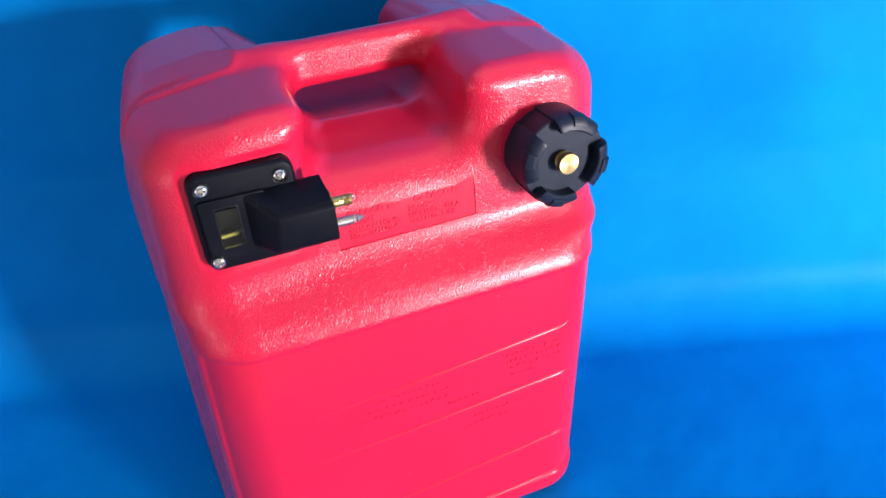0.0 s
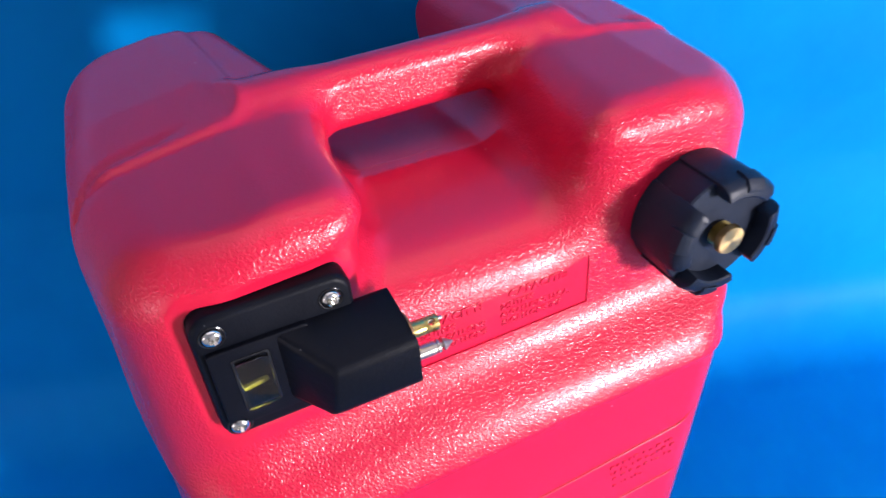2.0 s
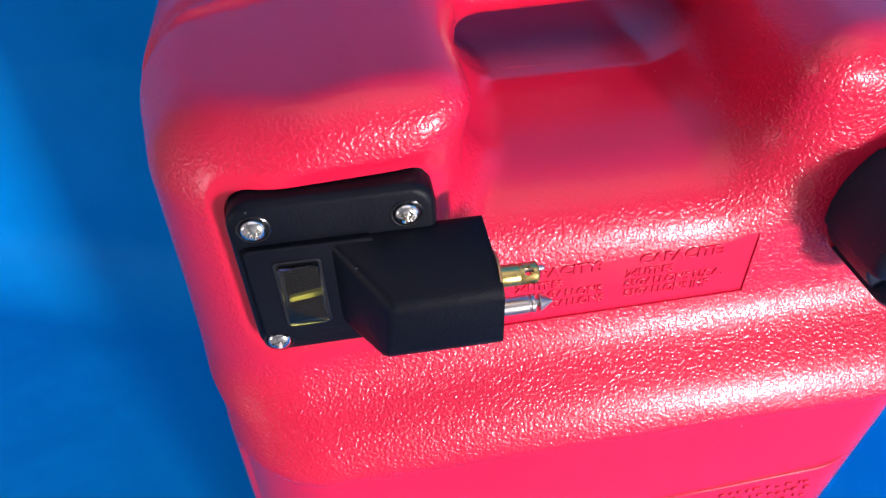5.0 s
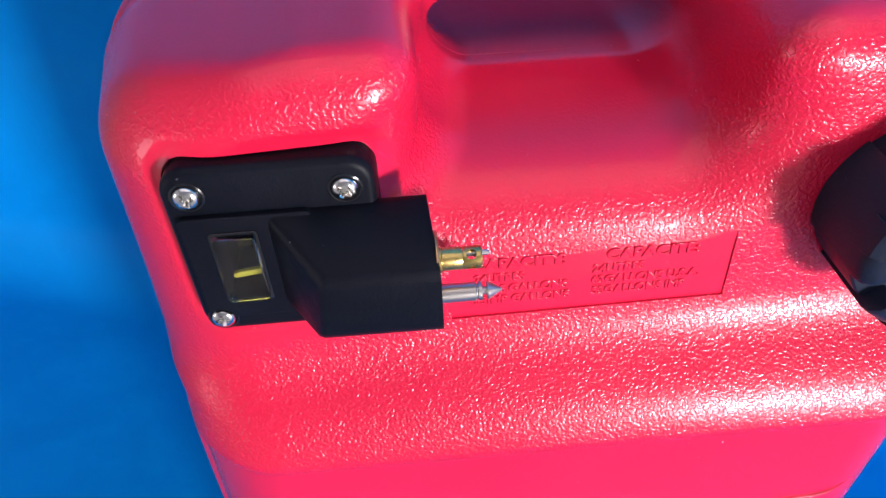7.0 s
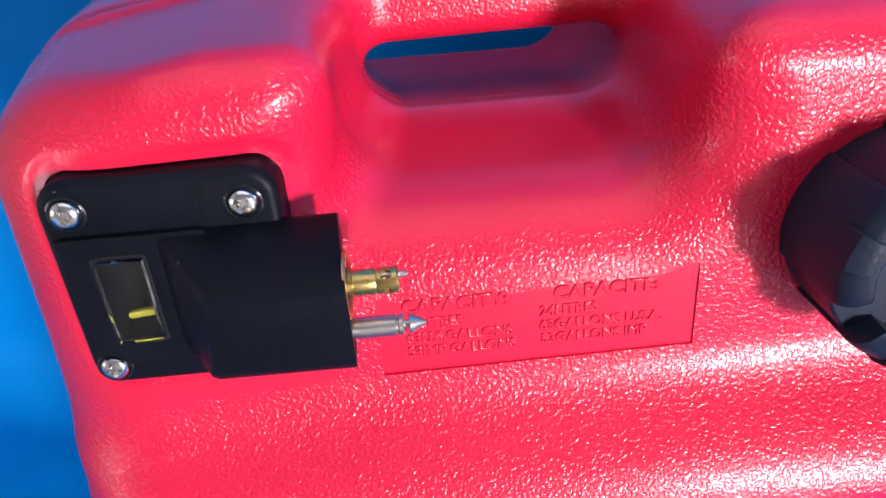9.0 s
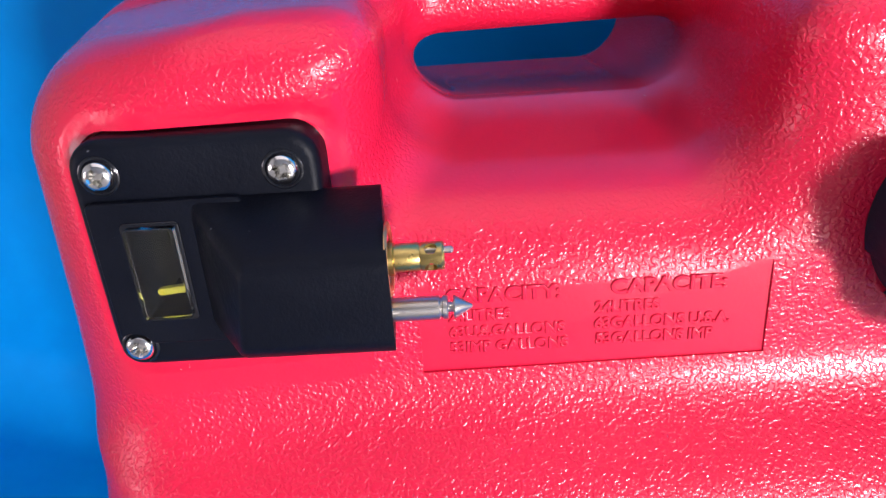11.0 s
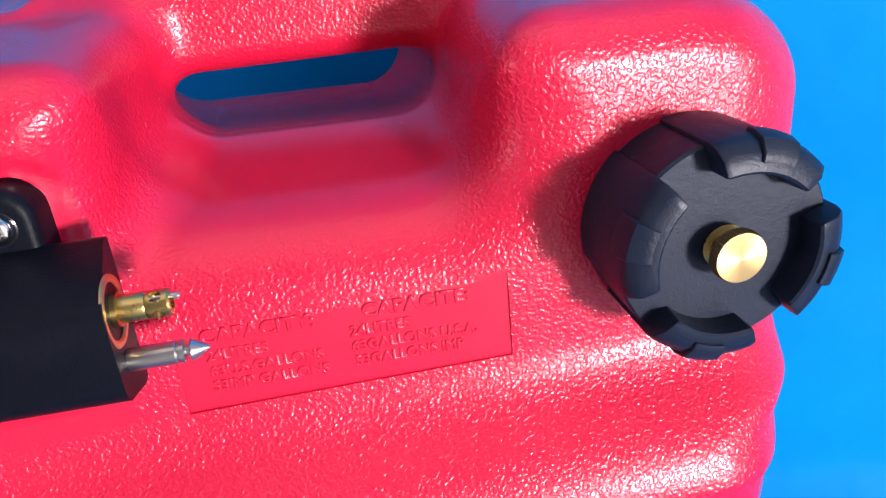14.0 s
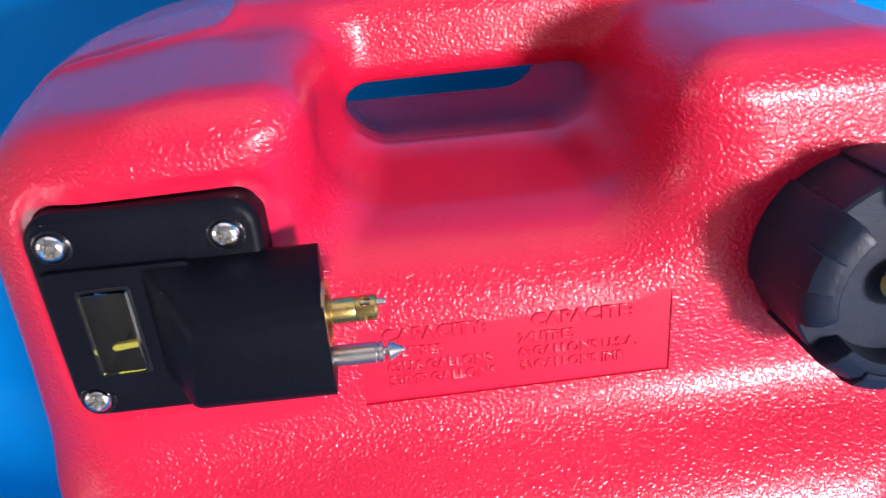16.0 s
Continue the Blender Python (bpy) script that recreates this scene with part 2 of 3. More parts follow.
def cut(ob, cutter_bm):
    """Cuts a closed mesh out of an object's mesh."""
    tool_mesh = bpy.data.meshes.new("tool")
    bmesh.ops.recalc_face_normals(cutter_bm, faces=cutter_bm.faces)
    cutter_bm.to_mesh(tool_mesh)
    cutter_bm.free()
    tool = new("tool", tool_mesh)
    mod = ob.modifiers.new("cut", 'BOOLEAN')
    mod.operation, mod.object, mod.solver = 'DIFFERENCE', tool, 'EXACT'
    bpy.context.view_layer.update()
    done = bpy.data.meshes.new_from_object(ob.evaluated_get(bpy.context.evaluated_depsgraph_get()))
    ob.modifiers.clear()
    old = ob.data
    ob.data = done
    bpy.data.objects.remove(tool)
    bpy.data.meshes.remove(tool_mesh)
    bpy.data.meshes.remove(old)


# ---- setting: room, unseen lamp openings and blue sheet ----
EAST, WEST, NORTH, SOUTH, TOP_OF_ROOM, THICK = 2.1, -2.1, 1.25, -2.42, 2.5, 0.12


def slab(name, boxes, label, category, mat=None):
    bm = bmesh.new()
    for lo, hi in boxes:
        box(bm, lo, hi)
    return tagged(as_object(name, bm, mat or PLASTER), label, category, kind="structure")


slab("floor", [((WEST - THICK, SOUTH - THICK, -0.16), (EAST + THICK, NORTH + THICK, -0.012))], "plain pale floor under the blue sheet", "floor", PALE_FLOOR)
slab("ceiling", [((WEST - THICK, SOUTH - THICK, TOP_OF_ROOM), (EAST + THICK, NORTH + THICK, TOP_OF_ROOM + 0.1))], "plain grey ceiling of the room", "ceiling")
slab("wall_east", [((EAST, SOUTH - THICK, -0.012), (EAST + THICK, NORTH + THICK, TOP_OF_ROOM))], "plain grey plaster wall closing the room", "wall")
slab("wall_north", [((WEST, NORTH, -0.012), (EAST, NORTH + THICK, TOP_OF_ROOM))], "plain grey plaster wall closing the room", "wall")
# unseen openings added for the lamps: small and low in the south wall, larger in the west
SX0, SX1, SZ0, SZ1 = 1.077, 1.457, 0.11, 0.49
WY0, WY1, WZ0, WZ1 = -1.07, -0.43, 0.02, 0.66
slab("wall_south", [((WEST, SOUTH - THICK, -0.012), (SX0, SOUTH, TOP_OF_ROOM)), ((SX1, SOUTH - THICK, -0.012), (EAST, SOUTH, TOP_OF_ROOM)), ((SX0, SOUTH - THICK, -0.012), (SX1, SOUTH, SZ0)), ((SX0, SOUTH - THICK, SZ1), (SX1, SOUTH, TOP_OF_ROOM))], "plain grey plaster wall with an added opening for the key lamp", "wall")
slab("wall_west", [((WEST - THICK, SOUTH - THICK, -0.012), (WEST, WY0, TOP_OF_ROOM)), ((WEST - THICK, WY1, -0.012), (WEST, NORTH + THICK, TOP_OF_ROOM)), ((WEST - THICK, WY0, -0.012), (WEST, WY1, WZ0)), ((WEST - THICK, WY0, WZ1), (WEST, WY1, TOP_OF_ROOM))], "plain grey plaster wall with an added opening for the fill lamp", "wall")


def opening_frame(name, lo, hi, across):
    """A painted frame just inside an opening; across: the axis that runs along the wall."""
    bm = bmesh.new()
    t = 0.018
    a0, a1, b0, b1 = lo[across], hi[across], lo[2], hi[2]
    for p0, p1, q0, q1 in ((a0, a0 + t, b0, b1), (a1 - t, a1, b0, b1), (a0 + t, a1 - t, b0, b0 + t), (a0 + t, a1 - t, b1 - t, b1)):
        l, h = list(lo), list(hi)
        l[across], h[across], l[2], h[2] = p0, p1, q0, q1
        box(bm, l, h, 0.002, 1)
    return tagged(as_object(name, bm, PLASTER), "plain grey frame added round an unseen lamp opening", "window", kind="structure")


opening_frame("lamp_opening_1", (SX0, SOUTH - 0.09, SZ0), (SX1, SOUTH - 0.05, SZ1), 0)
opening_frame("lamp_opening_2", (WEST - 0.09, WY0, WZ0), (WEST - 0.05, WY1, WZ1), 1)

# the sheet lies flat, turns up and hangs behind the tank; its fold runs at an angle to the tank
BEND = Vector((0.314, 0.172, 0.0))
ALONG = Vector((1.0, -0.345, 0.0)).normalized()
INTO = Vector((0.345, 1.0, 0.0)).normalized()


def backdrop():
    bm = bmesh.new()
    prof = [(-0.56 + 0.493 * i / 30, 0.0) for i in range(31)]
    R = 0.070
    for i in range(0, 11):
        a = radians(82 * i / 10)
        prof.append((-0.063 + R * math.sin(a), R - R * math.cos(a)))
    d0, z0 = prof[-1]
    for i in range(1, 81):
        z = z0 + (1.5 - z0) * i / 80
        lean = 0.05 * (min(z, 0.232) - z0) - 0.16 * max(0.0, z - 0.232)
        prof.append((d0 + lean, z))
    cols = 110
    grid = []
    for i in range(cols + 1):
        s = -1.25 + 2.5 * i / cols
        base = BEND + ALONG * s
        col = []
        for d, z in prof:
            w = noise.noise(Vector((s * 3.0, d * 3.0, z * 3.0))) * 0.004 + noise.noise(Vector((s * 9 + 5, d * 9, z * 9))) * 0.0012
            crease = 0.003 * math.exp(-((z - 0.232 - 0.02 * s) / 0.014) ** 2)
            near = max(0.0, min(1.0, (abs(d + 0.25) + abs(s + 0.25) - 0.5) * 3))
            up = max(0.0, min(1.0, z / 0.08))
            up = up * up * (3 - 2 * up)
            p = base + INTO * (d + (w - crease) * up) + Vector((0, 0, z + max(0.0, w * near) * (1 - up)))
            col.append(bm.verts.new(p))
        grid.append(col)
    for a, b in zip(grid, grid[1:]):
        for i in range(len(prof) - 1):
            bm.faces.new((a[i], b[i], b[i + 1], a[i + 1]))
    ob = as_object("backdrop", bm, BLUE, smooth=60)
    return tagged(ob, "creased bright blue sheet laid flat and hung behind the tank", "backdrop", kind="structure")


backdrop()

# ---- the fuel tank ----
# The shell is a field of rounded forms, blended, and its zero surface.
OX, OZ = -0.035, 0.295  # shell's own origin in the world


def smin(a, b, k):
    h = np.maximum(k - np.abs(a - b), 0.0) / k
    return np.minimum(a, b) - h * h * k * 0.25


def smax(a, b, k):
    return -smin(-a, -b, k)


def step(a, b, x):
    t = np.clip((x - a) / (b - a), 0.0, 1.0)
    return t * t * (3 - 2 * t)


def rect(u, v, u0, u1, v0, v1, r):
    qu = np.abs(u - (u0 + u1) / 2) - (u1 - u0) / 2 + r
    qv = np.abs(v - (v0 + v1) / 2) - (v1 - v0) / 2 + r
    return np.sqrt(np.maximum(qu, 0) ** 2 + np.maximum(qv, 0) ** 2) + np.minimum(np.maximum(qu, qv), 0) - r


def capped(a, b, r):
    """Rounded meeting of two half-spaces."""
    a, b = a + r, b + r
    return np.sqrt(np.maximum(a, 0) ** 2 + np.maximum(b, 0) ** 2) + np.minimum(np.maximum(a, b), 0) - r


BACK = 0.2137
SEAM = SEAM_AT
LEAN, SKEW, MIDDLE = 0.0646, -0.1120, 0.0415


def across(x, y, z):
    """Distance from the tank's middle, sheared and skewed so the outlines fit the camera's view."""
    return x - MIDDLE - LEAN * (z - 0.05) - SKEW * (y - SEAM)


def shell_field(x, y, z):
    v = across(x, y, z)
    av = np.abs(v)
    rear, fore = np.maximum(y - SEAM, 0.0), np.clip(SEAM - y, 0.0, 0.08)
    high, deep = np.maximum(z - 0.03, 0.0), np.maximum(-0.03 - z, 0.0)
    upper = step(0.02, 0.10, z)
    # front profile: upright above, a sloping shoulder, upright below
    flat = 0.0065 + 0.070 * np.clip(v + 0.053, -0.12, 0.0)
    front = 0.0065 + (z - 0.004) * 0.88
    front = smax(smin(flat, front, 0.010), np.full_like(z, -0.0215), 0.012)
    inset = 0.0018 * step(-0.0375, -0.0405, z) * step(0.006, 0.003, y) * step(-0.268, -0.264, z)
    # the sides draw in from the parting plane, and the part above the shoulder stands proud
    bulge = step(-0.0187 - 0.007, -0.0187 + 0.007, z)
    half_l = 0.1677 + 0.0030 * bulge - (-0.0244) * high - 0.0262 * deep - 0.0880 * fore - 0.1534 * rear * upper
    half_r = 0.1557 + 0.0084 * bulge - 0.0891 * high - (-0.0091) * deep - 0.0880 * fore - 0.0345 * rear * upper
    side = rect(v, y, -half_l, half_r, front, BACK, np.where(y < 0.09, 0.0386, 0.0322)) + inset
    # top, with a raised tongue at the back of each hump
    crown = 0.1236 + (0.1000) * np.minimum(y - SEAM, 0.0) + 0.1039 * rear - 0.1651 * np.maximum(av - 0.10, 0.0) - 0.0987 * np.maximum(rear - 0.05, 0.0)
    tongue = smin(y - 0.0775, av - np.where(v < 0, 0.083, 0.069), 0.022)
    crown = crown + 0.0022 * step(-0.003, 0.003, tongue)
    brow = 0.0247 + (0.0266 - 0.0247) * step(0.10, 0.03, y)
    brow = brow + (0.016 - brow) * step(0.140, 0.112, av) * step(0.070, 0.045, y)
    block = capped(side, (z - crown) * 0.98, brow)
    block = capped(block, -0.295 - z, 0.020)
    # shallow seat with a soft rim round the gauge
    seat = rect(x, z, -0.0985, -0.0250, 0.0215, 0.0965, 0.012)
    block = block + 0.0011 * step(0.0016, -0.0016, seat) * step(0.030, 0.018, y)
    # hand gap between the humps
    w = x - 0.0358 - 0.07 * (z - 0.05) + 0.05 * np.clip(y - 0.025, 0.0, 0.025)
    zz, into = np.maximum(z - 0.10, 0.0), np.clip(y - 0.10, 0.0, 0.1)
    wide = 0.0495 + 0.03 * np.clip(y - 0.05, 0.0, 0.15)
    left = -0.0035 - wide + 0.006 * step(0.045, 0.085, y) - -0.0500 * zz - 0.1879 * into
    right = 0.0033 + wide + 0.0926 * zz + (-0.0644) * into
    ground = 0.0777 - 0.20 * np.maximum(0.082 - y, 0.0) + (-0.0499) * np.maximum(y - 0.08, 0.0)
    gap = rect(w, z, left, right, ground, 1.0, np.where(w < 0, 0.0094, 0.0187) + 0.014 * step(-0.004, -0.040, w) * step(0.015, 0.045, y))
    d = smax(block, -gap, 0.020 + 0.013 * step(0.112, 0.085, z))
    # handle
    bar = rect(y, z - 0.0154 * v, 0.0985 - 0.0105, 0.0985 + 0.0105, 0.1167 - 0.0167, 0.1167 + 0.0167, 0.0105 * 0.95)
    d = smin(d, np.maximum(bar, av - 0.085), 0.014)
    # parting line: a groove down each side
    flank = step(0.108, 0.128, av) * step(0.138, 0.120, z)
    return d + flank * 0.0016 * np.exp(-((y - SEAM - 0.5 * np.maximum(z - 0.09, 0.0)) / 0.0026) ** 2)


def surface(field, lo, hi, h):
    """The zero surface of a field on a regular grid, as vertices and quads."""
    ax = [np.arange(a, b + h, h) for a, b in zip(lo, hi)]
    val = np.empty([len(a) for a in ax], np.float32)
    Y, Z = np.meshgrid(ax[1], ax[2], indexing="ij")
    for i, x in enumerate(ax[0]):
        val[i] = field(np.full_like(Y, x), Y, Z)
    neg = val < 0
    n = [s - 1 for s in val.shape]
    corner = lambda a, i, j, k: a[i:i + n[0], j:j + n[1], k:k + n[2]]
    count = sum(corner(neg, i, j, k).astype(np.int8) for i in (0, 1) for j in (0, 1) for k in (0, 1))
    cells = np.argwhere((count > 0) & (count < 8))
    index = -np.ones(n, np.int64)
    index[tuple(cells.T)] = np.arange(len(cells))
    total = np.zeros((len(cells), 3))
    hits = np.zeros(len(cells))
    corners = [(i, j, k) for i in (0, 1) for j in (0, 1) for k in (0, 1)]
    for a in corners:
        for b in corners:
            if sum(q - p for p, q in zip(a, b)) == 1 and all(q >= p for p, q in zip(a, b)):
                va = val[tuple((cells + a).T)]
                vb = val[tuple((cells + b).T)]
                on = (va < 0) != (vb < 0)
                t = np.where(on, va / np.where(on, va - vb, 1), 0)[:, None]
                total += np.where(on[:, None], np.array(a) + t * (np.array(b) - np.array(a)), 0)
                hits += on
    verts = (cells + total / hits[:, None]) * h + np.array(lo)
    e = 0.0004
    for _ in range(3):
        p = verts.T
        v = field(*p)
        g = np.stack([field(*(p + e * np.eye(3)[:, [i]])) - field(*(p - e * np.eye(3)[:, [i]])) for i in range(3)], 1) / (2 * e)
        verts = verts - np.clip(v / np.maximum((g * g).sum(1), 0.2), -h, h)[:, None] * g * 0.9
    quads = []
    for axis in range(3):
        o1, o2 = [a for a in range(3) if a != axis]
        sl = [slice(None)] * 3
        a = np.take(neg, range(0, val.shape[axis] - 1), axis)
        b = np.take(neg, range(1, val.shape[axis]), axis)
        edges = np.argwhere(a != b)
        keep = (edges[:, o1] > 0) & (edges[:, o2] > 0) & (edges[:, o1] < n[o1]) & (edges[:, o2] < n[o2])
        edges = edges[keep]
        inside = neg[tuple(edges.T)]
        q = []
        for d1, d2 in ((1, 1), (0, 1), (0, 0), (1, 0)):
            c = edges.copy()
            c[:, o1] -= d1
            c[:, o2] -= d2
            q.append(index[tuple(c.T)])
        q = np.stack(q, 1)
        flip = inside if axis != 1 else ~inside
        q[~flip] = q[~flip][:, ::-1]
        quads.append(q)
    return verts, np.concatenate(quads)


tank = new("fuel_tank")
tank.location = (0, 0, 0)
tagged(tank, "red moulded plastic fuel tank with handle, standing on blue sheet", "fuel tank")


def make_shell():
    v, q = surface(shell_field, (-0.178, -0.030, -0.300), (0.222, 0.212, 0.156), 0.0020)
    v = v + np.array((OX, 0, OZ))
    mesh = bpy.data.meshes.new("shell")
    mesh.from_pydata(v.tolist(), [], q.tolist())
    mesh.update()
    mesh.materials.append(RED_GRAIN)
    ob = new("shell", mesh)
    ob.parent = tank
    return ob


shell = make_shell()
tagged(shell, "grained glossy red plastic shell with moulded handle")

# pockets for the gauge and the lettered panel
c = bmesh.new()
prism(c, round_rect(OX - 0.0945, OX - 0.0286, OZ + 0.0248, OZ + 0.0927, 0.0092), -0.02, 0.0085)
cut(shell, c)
c = bmesh.new()
prism(c, [(OX + 0.0935, OZ + 0.0435), (OX - 0.0085, OZ + 0.0420), (OX - 0.0085, OZ + 0.0120), (OX + 0.0940, OZ + 0.0130)], -0.01, 0.0072)
cut(shell, c)
c = bmesh.new()
prism(c, round_rect(OX - 0.0845, OX - 0.0650, OZ + 0.0410, OZ + 0.0718, 0.001, 3), -0.01, 0.0235)
cut(shell, c)
shell.data.materials.append(RED_SMOOTH)
for p in shell.data.polygons:
    if abs(p.center.y - 0.0072) < 0.0002 and OX - 0.0086 < p.center.x < OX + 0.0941 and OZ + 0.0119 < p.center.z < OZ + 0.0436:
        p.material_index = 1
for p in shell.data.polygons:
    p.use_smooth = True
shell.data.set_sharp_from_angle(angle=radians(50))


# lettering raised from the panel's floor
def lettering(text, x, z, size, width, mat, name="embossed_lettering", y=0.0072):
    curve = bpy.data.curves.new(name, 'FONT')
    curve.body = text
    curve.size = size
    curve.extrude = 0.00034
    curve.bevel_depth = 0.00024
    curve.bevel_resolution = 1
    ob = new(name, curve)
    bpy.context.view_layer.update()
    mesh = bpy.data.meshes.new_from_object(ob.evaluated_get(bpy.context.evaluated_depsgraph_get()))
    bpy.data.objects.remove(ob)
    bpy.data.curves.remove(curve)
    xs = [v.co.x for v in mesh.vertices]
    k = width / (max(xs) - min(xs))
    x0 = min(xs)
    for v in mesh.vertices:
        v.co = Vector((OX + x + (v.co.x - x0) * k, y - v.co.z, OZ + z + v.co.y))
    mesh.materials.clear()
    mesh.materials.append(mat)
    ob = new(name, mesh)
    ob.parent = shell
    return ob


for text, x, z, size, width in (
    ("CAPACITY:", -0.0005, 0.0352, 0.0062, 0.0335),
    ("24LITRES", 0.0000, 0.0290, 0.0050, 0.0185),
    ("63U.S.GALLONS", 0.0000, 0.0235, 0.0050, 0.0345),
    ("53IMP GALLONS", 0.0000, 0.0182, 0.0050, 0.0355),
    ("CAPACITE:", 0.0475, 0.0355, 0.0062, 0.0335),
    ("24LITRES", 0.0430, 0.0295, 0.0050, 0.0190),
    ("63GALLONS U.S.A.", 0.0430, 0.0240, 0.0050, 0.0400),
    ("53GALLONS IMP", 0.0435, 0.0187, 0.0050, 0.0350),
):
    lettering(text, x, z, size, width, RED_SMOOTH)

def seam_ridge():
    """Thin parting ridge across the floor of the hand gap."""
    x = np.linspace(-0.010, 0.052, 32)
    rows = []
    bm = bmesh.new()
    for dy, up in ((-0.0006, -0.0004), (0.0, 0.00012), (0.0006, -0.0004)):
        y = 0.0893 + 0.0006 * np.sin(x * 140) + dy
        lo, hi = np.full(x.shape, 0.055), np.full(x.shape, 0.098)
        for _ in range(24):
            mid = (lo + hi) / 2
            inside = shell_field(x, y, mid) < 0
            lo, hi = np.where(inside, mid, lo), np.where(inside, hi, mid)
        rows.append([bm.verts.new((OX + a, b, OZ + c + up)) for a, b, c in zip(x, y, lo)])
    for a, b in zip(rows, rows[1:]):
        for i in range(len(x) - 1):
            bm.faces.new((a[i], a[i + 1], b[i + 1], b[i]))
    return part("parting_ridge", bm, RED_SMOOTH, shell)


seam_ridge()


# ribs and worn raised marks on the smooth lower front
def front_of_shell(x, z):
    """Depth of the shell's front at a place, by halving."""
    lo, hi = np.full(np.shape(x), -0.03), np.full(np.shape(x), 0.05)
    for _ in range(24):
        mid = (lo + hi) / 2
        outside = shell_field(x, mid, z) > 0
        lo, hi = np.where(outside, mid, lo), np.where(outside, hi, mid)
    return (lo + hi) / 2


def rib(x0, x1, z0, z1, w=0.0020, curl=0.0, proud=0.0011):
    bm = bmesh.new()
    n = 60
    t = np.linspace(0.0, 1.0, n + 1)
    x = x0 + (x1 - x0) * t
    z = z0 + (z1 - z0) * t + curl * np.clip((t - 0.93) / 0.07, 0, 1) ** 2
    fade = np.minimum(1.0, np.minimum(t * 2.5, (1 - t) * 25 + 0.1))
    rows = []
    for s, k in ((-1, -0.5), (-0.5, 0.8), (0, 1), (0.5, 0.8), (1, -0.5)):
        zz = z + s * w / 2
        y = front_of_shell(x, zz)
        rows.append([bm.verts.new((OX + a, b - proud * f * k if k > 0 else b + 0.0005, OZ + c)) for a, b, c, f in zip(x, y, zz, fade)])
    for a, b in zip(rows, rows[1:]):
        for i in range(n):
            bm.faces.new((a[i], a[i + 1], b[i + 1], b[i]))
    return part("rib", bm, RED_SMOOTH, shell)


for x0, x1, z0, z1, w, curl in ((-0.060, 0.162, -0.1085, -0.0930, 0.0020, 0.006), (-0.085, 0.161, -0.1550, -0.1430, 0.0020, 0.0), (-0.085, 0.167, -0.2330, -0.2125, 0.0022, 0.0), (-0.085, 0.168, -0.2690, -0.2640, 0.0030, 0.002)):
    rib(x0, x1, z0, z1, w, curl)


# worn raised words that cannot be read, as low bars
def mark_row(x0, x1, z):
    x = x0
    while x < x1 - 0.002:
        w = min(random.uniform(0.0008, 0.0034), x1 - x)
        h = random.uniform(0.0009, 0.0030)
        lift = random.uniform(0.0, 0.0014)
        face = float(front_of_shell(np.array([x + w / 2]), np.array([z]))[0])
        bm = bmesh.new()
        prism(bm, round_rect(OX + x, OX + x + w, OZ + z + lift, OZ + z + lift + h, 0.0003, 2), face - 0.0008, face + 0.0010, 0.0003, 1)
        part("worn_lettering_bar", bm, RED_SMOOTH, shell)
        x += w + random.uniform(0.0012, 0.0042)


for x0, x1, z in ((0.102, 0.150, -0.1085), (0.103, 0.151, -0.1150), (0.105, 0.151, -0.1215), (0.106, 0.131, -0.1290), (-0.008, 0.045, -0.1120), (-0.014, 0.052, -0.1205), (-0.018, 0.054, -0.1285), (0.050, 0.080, -0.1370), (0.072, 0.120, -0.1600), (0.062, 0.104, -0.1690)):
    mark_row(x0, x1, z)


